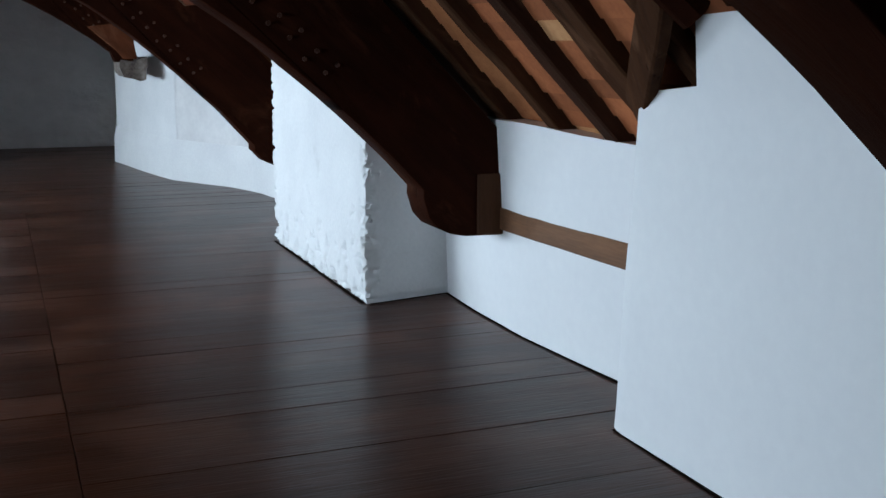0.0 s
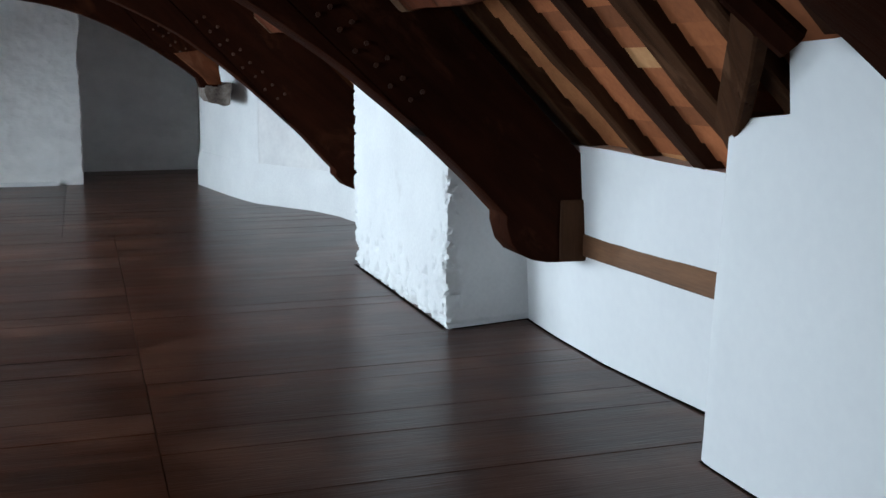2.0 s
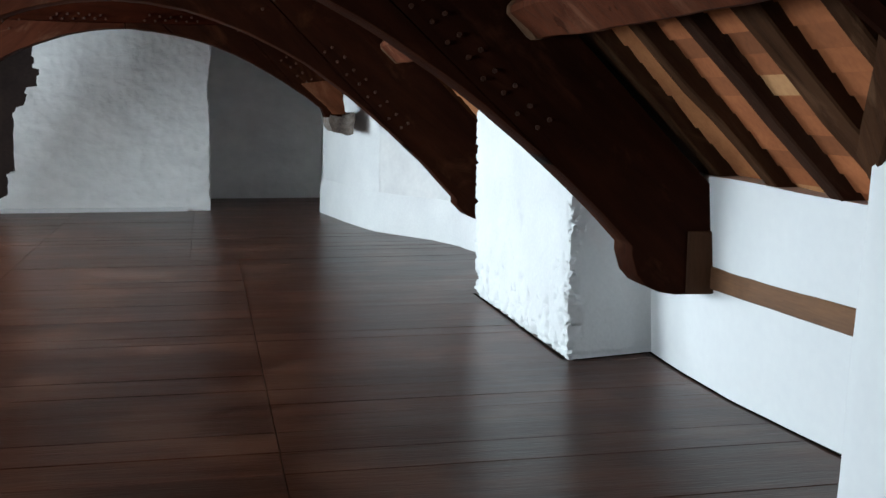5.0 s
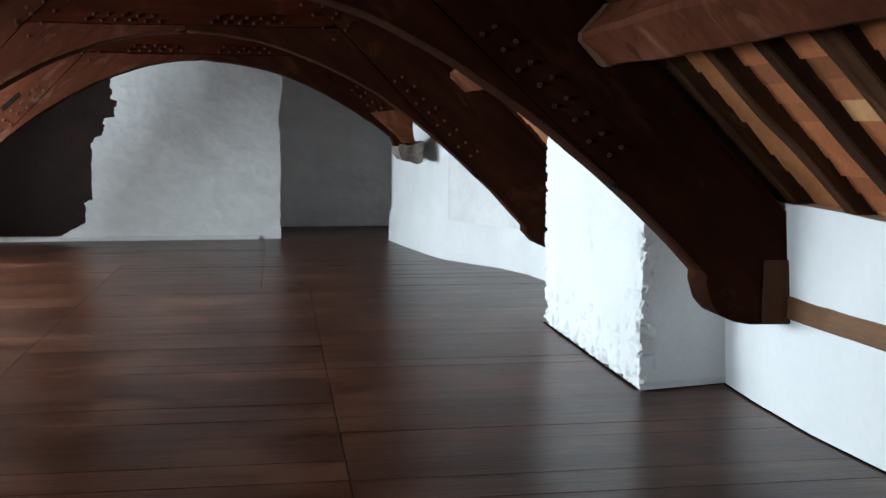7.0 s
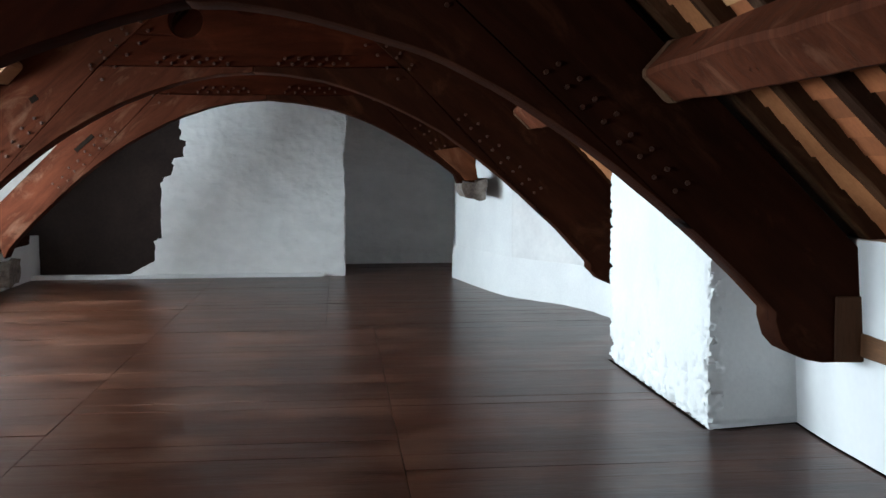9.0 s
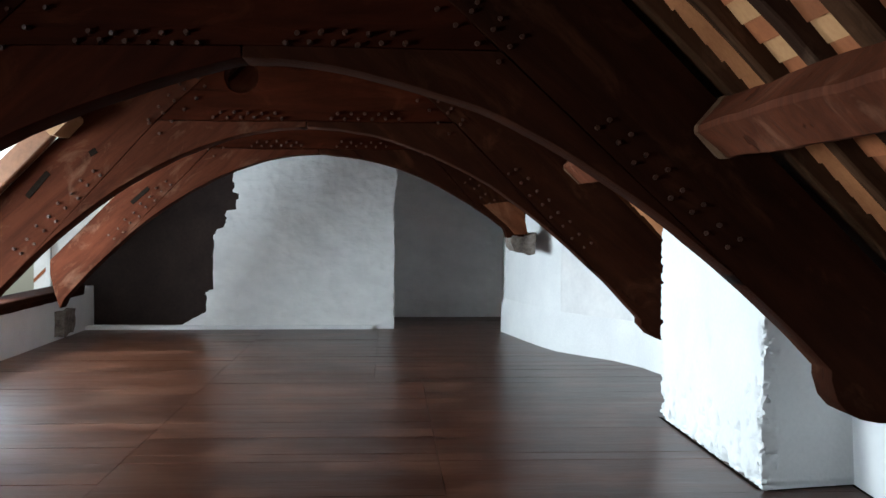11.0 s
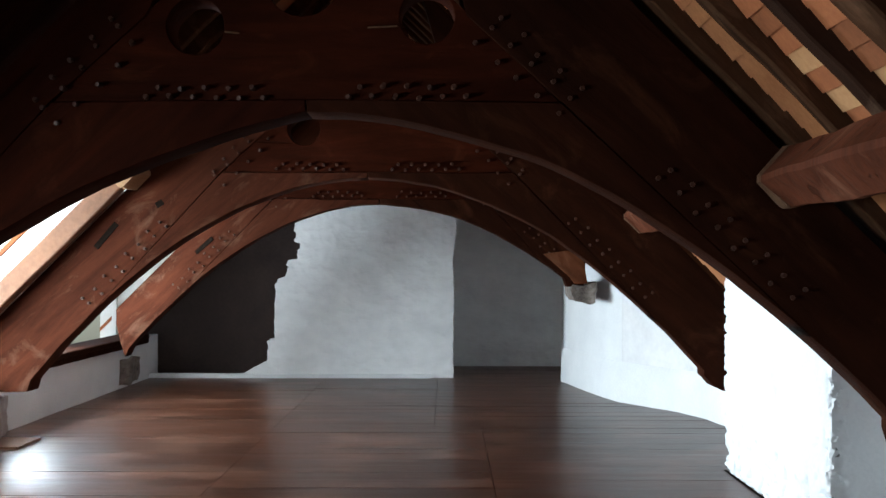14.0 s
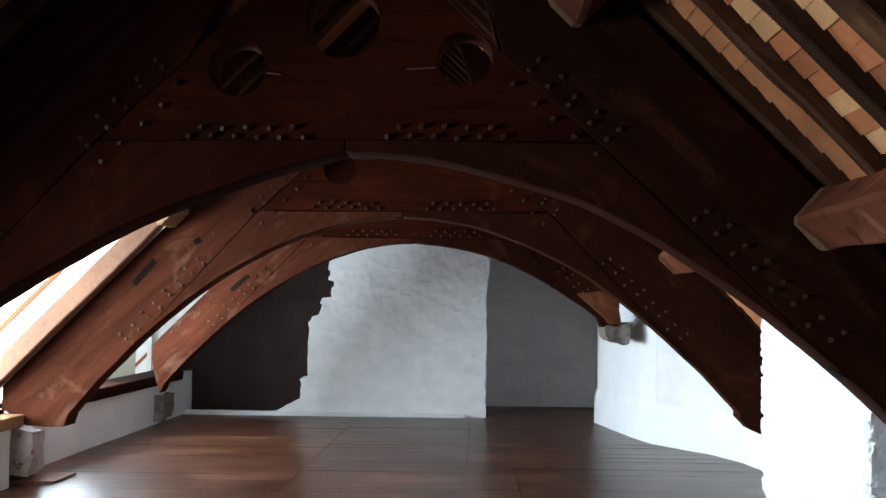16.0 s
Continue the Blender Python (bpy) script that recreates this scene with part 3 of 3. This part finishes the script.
for ty in TRUSS_Y[1:3]:
    ob = part("trimmer", beam((-4.1, ty - 0.09, roof_z(-4.1) - 0.20), (D_TOP + 0.40, ty - 0.09, roof_z(D_TOP + 0.40) - 0.20), 0.15, 0.13, 0.01, 0.008, (0, 1, 0), ty), OAK_FADED)
    tagged(ob, "sunlit trimmer rafter beside a dormer", "rafter", "rafters of the roof")


def purlin(x0, y0, y1, label, drop=0.10, w=0.24, h=0.24, seed=0.0, mat=None):
    z = roof_z(x0) - drop
    s = 1 if x0 > RIDGE_X else -1
    end = 0.13 if s > 0 and y1 - y0 > 1 else 0.0
    up = (s * 0.7, 0, 0.7)
    ob = part("purlin", beam((x0, y0, z), (x0, y1 - end, z), w, h, 0.02, 0.014, up, seed), mat or OAK_PURLIN)
    if end:
        bm = beam((x0, y1 - end - 0.01, z), (x0, y1, z), w * 1.015, h * 1.015, 0.025, 0.016, up, seed + 3)
        for v in bm.verts:
            if v.co.y > y1 - 0.02:
                v.co.x, v.co.z = x0 + (v.co.x - x0) * 0.88, z + (v.co.z - z) * 0.88
        part("hewn_end", bm, HEWN_END, ob, "pale weathered hewn end")
    return tagged(ob, label, "purlin", "purlins of the roof")


bay = [Y_REAR] + [v for ty in TRUSS_Y for v in (ty, ty + 0.24)] + [15.0]
for i in range(0, len(bay), 2):
    for x0 in (1.355, 0.27, -1.60):
        purlin(x0, bay[i] + (0.01 if i else 0), bay[i + 1] - 0.012, "squared oak purlin with a hewn end", seed=i + x0,
               drop={1.355: 0.195, 0.27: 0.30}.get(x0, 0.12), w=0.21, h=0.21)
    if 0 < i < 8:
        purlin(-2.58, bay[i + 1] - 0.36, bay[i + 1] - 0.012, "short pale purlin stub cut off at a dormer", drop=0.24, w=0.20, h=0.20, seed=i, mat=OAK_NEW)

# strut and wind brace over the buttress
ob = part("roof_strut", beam((2.12, 2.92, 1.20), (1.76, 2.30, 1.60), 0.15, 0.05, 0.008, 0.006, (1, 0, 0.2), 2), RAFTER_WOOD)
tagged(ob, "slanting brown board standing on the buttress step", "strut")
ob = part("wind_brace", beam((1.22, 2.27, 2.00), (1.75, 2.09, 1.51), 0.095, 0.095, 0.034, 0.012, (0, 1, 0), 9), OAK_DARK)
tagged(ob, "dark round-ended wind brace below the rafters", "brace")

# wall plate board on the knee wall
ob = part("wall_plank", beam((2.405, 2.95, 0.57), (2.312, 4.45, 0.57), 0.05, 0.112, 0.006, 0.003, seed=3), PLANK_WOOD)
tagged(ob, "brown timber plank let into the white wall", "plank")


# ---- dormers ----
def dormer(y0, y1):
    root = thing("dormer", "bright dormer opening in the west slope with timber frame", "dormer", "dormers of the roof", place=(X_LEFT - 0.1, (y0 + y1) / 2, 0.53))
    base = Matrix.Translation((-(X_LEFT - 0.1), -(y0 + y1) / 2, -0.53))

    def add(name, bm, mat, label=""):
        o = part(name, bm, mat, root, label)
        o.matrix_parent_inverse = base
    zt = roof_z(D_TOP) + 0.02
    add("sill", simple_box((X_LEFT - 0.34, y0 - 0.1, 0.51), (X_LEFT + 0.03, y1 + 0.1, 0.57), 0.01), OAK_DARK, "dark oak window sill")
    add("lintel", simple_box((D_TOP - 0.12, y0 - 0.1, zt - 0.02), (D_TOP + 0.04, y1 + 0.1, zt + 0.12), 0.01), OAK_FADED)
    for c0, c1 in ((y0 - 0.05, y0 - 0.01), (y1 + 0.01, y1 + 0.05)):
        add("cheek", prism_xz([(-4.5, roof_z(-4.5) - 0.10), (D_TOP, roof_z(D_TOP) - 0.10), (D_TOP, zt + 0.12), (-4.5, zt + 0.12)], c0, c1, bev=0.004), WHITE_PAINT)
    add("dormer_roof", simple_box((-4.6, y0 - 0.1, zt + 0.12), (D_TOP, y1 + 0.1, zt + 0.17)), WHITE_PAINT)
    for yy in (y0 + 0.04, (y0 + y1) / 2, y1 - 0.04):
        add("mullion", simple_box((-4.33, yy - 0.03, 0.57), (-4.27, yy + 0.03, zt + 0.1), 0.006), WHITE_PAINT, "white painted window post")


for d in DORMERS:
    dormer(*d)

# ---- roof tiles seen between the rafters ----
east_roof = bpy.data.objects["roof_east"]
tile_bm = simple_box((-0.055, -0.155, -0.006), (0.055, 0.155, 0.006))
TILE_MESH = bpy.data.meshes.new("roof_tile")
tile_bm.to_mesh(TILE_MESH)
tile_bm.free()
TILE_MESH.materials.append(TILE)
PALE_MESH = TILE_MESH.copy()
PALE_MESH.materials[0] = TILE_PALE_LIT
bays = sorted(RAFTERS)
rest = bmesh.new()
for a, b in zip(bays, bays[1:]):
    near = 1.2 < a and b < TRUSS_Y[1]
    for k in range(43):
        d = 0.03 + 0.105 * k
        x = 2.45 - d * 0.7071
        m = pose(x, (a + b) / 2 + rng.uniform(-0.006, 0.006), roof_z(x) + 0.105, 0, 45 + rng.uniform(3.5, 6.5), rng.uniform(-1.5, 1.5))
        m = m @ Matrix.Diagonal((1.0, (b - a) / 0.32, 1, 1))
        if near and x > 0.2:
            # some tiles are pale; extra ones higher up imitate brighter light on the slope
            ob = new("roof_tile", PALE_MESH if rng.random() < (0.30 if x < 1.45 else 0.05) else TILE_MESH)
            ob.parent = east_roof
            ob.matrix_basis = m
        elif a > 0:
            bmesh.ops.create_cube(rest, size=1, matrix=m @ Matrix.Diagonal((0.11, 0.31, 0.012, 1)))
tagged(part("roof_tiles", rest, TILE_LOT, east_roof), kind="stuff")

sky_sheet = part("backdrop", simple_box((-12.1, -8, -4), (-12.0, 30, 12)), GLOW)
tagged(sky_sheet, "bright overcast sky beyond the dormers", "sky", kind="structure")

# ---- corbel stones ----
def corbel(place, size, seed, mat=None, label="weathered stone corbel under a truss foot"):
    bm = bmesh.new()
    bmesh.ops.create_cube(bm, size=1)
    bmesh.ops.subdivide_edges(bm, edges=bm.edges[:], cuts=5, use_grid_fill=True)
    for v in bm.verts:
        v.co = Vector((v.co.x * size[0], v.co.y * size[1], v.co.z * size[2]))
        if v.co.z < 0:
            v.co.x *= 1 + 0.35 * v.co.z / size[2]
    rough(bm, 0.05, 4.5, seed, 0.012, 16)
    ob = part("corbel_stone", bm, mat or STONE, smooth=True)
    ob.location = place
    return tagged(ob, label, "corbel", "corbels of the trusses")


corbel((1.34, 11.49, 1.15), (0.27, 0.66, 0.17), 3)
corbel((-3.90, 12.28, 0.19), (0.14, 0.42, 0.30), 8)
corbel((-3.80, 8.12, 0.24), (0.30, 0.28, 0.34), 12, STONE_WASHED, "whitewashed stone corbel with rusty red spots")

# ---- floor boards ----
plank_mesh = {}


def plank(x0, x1, y0, y1, lift, gap):
    key = (round(x1 - x0, 2), round(y1 - y0, 3), gap)
    if key not in plank_mesh:
        w, d, _ = key
        bm = simple_box((-w / 2 + 0.002, -d / 2 + gap, -0.022), (w / 2 - 0.002, d / 2 - gap, 0.0))
        me = bpy.data.meshes.new("plank")
        bm.to_mesh(me)
        bm.free()
        me.materials.append(BOARD)
        plank_mesh[key] = me
    ob = new("plank", plank_mesh[key])
    ob.parent = sub
    ob.location = ((x0 + x1) / 2, (y0 + y1) / 2, lift)
    ob.rotation_euler = (rng.uniform(-0.006, 0.006), rng.uniform(-0.0006, 0.0006), 0)


yy = Y_REAR
while yy < 15.0:
    w = rng.choice((0.20, 0.23, 0.26, 0.29))
    cuts = [-4.0, -1.67, 0.17 if yy < 8.9 else -0.25, 2.5]
    for a, b in zip(cuts, cuts[1:]):
        plank(a, b, yy, yy + w, rng.uniform(-0.001, 0.001), rng.choice((0.0005, 0.0006, 0.0010, 0.0006, 0.0022, 0.0038)))
    yy += w


# ---- by the west wall ----
post = part("wall_pilaster", rough(grid_box((-4.0, 7.25, -0.02), (-3.74, 7.78, 0.44), 0.05), 0.008, 3, 4), PLASTER, smooth=True)
tagged(post, "short white plastered stub against the knee wall", "wall", kind="structure")
blk = part("timber_block", simple_box((-3.98, 7.35, 0.445), (-3.72, 7.98, 0.54), 0.008), OAK_NEW)
tagged(blk, "pale timber packing block on a plaster stub", "timber block")
slate = part("loose_board", rough(grid_box((-4.0, 7.95, 0.004), (-3.46, 8.42, 0.024), 0.06), 0.004, 5, 2), OAK_FADED)
tagged(slate, "thin brown board lying on the floor by the wall", "board")
rail = part("wall_plate", beam((X_LEFT - 0.05, 8.3, 0.50), (X_LEFT - 0.05, 13.2, 0.50), 0.14, 0.10, 0.012, 0.008, seed=5), OAK_DARK)
tagged(rail, "dark oak plate on top of the knee wall", "timber")

# ---- dark open joint where the boards meet the walls ----
def open_joint(pts, width=0.006):
    bm = bmesh.new()
    last = None
    d = 0.0
    for a, b in zip(pts, pts[1:]):
        a, b = Vector((*a, 0)), Vector((*b, 0))
        n = max(2, int((b - a).length / 0.03))
        side = Vector((b.y - a.y, a.x - b.x, 0)).normalized()
        for i in range(n + 1):
            p = a.lerp(b, i / n)
            w = width * max(-1.8, -0.9 + 1.1 * noise.noise(p * 6.0) + 1.0 * noise.noise(p * 21.0))
            pair = (bm.verts.new(p - side * w + Vector((0, 0, 0.0035))), bm.verts.new(p + side * 0.03 + Vector((0, 0, 0.0035))))
            if last and i:
                bm.faces.new((last[0], last[1], pair[1], pair[0]))
            last = pair
    bmesh.ops.recalc_face_normals(bm, faces=bm.faces[:])
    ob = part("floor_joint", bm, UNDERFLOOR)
    return tagged(ob, "dark open joint between boards and wall", "floor joint", kind="structure")


open_joint([(1.834, 7.2), (1.834, 5.15)])
open_joint([(1.85, 5.142), (2.36, 5.245)])
open_joint([(2.373, 5.3), (2.349, 4.8), (2.349, 4.2), (2.444, 2.98)])
open_joint([(2.092, 2.93), (2.082, 2.3), (2.072, 1.5)], 0.006)
open_joint([(2.30, 9.7), (2.14, 10.2), (1.90, 10.6), (1.68, 10.97), (1.52, 11.6), (1.42, 12.2), (1.29, 13.0)], 0.010)
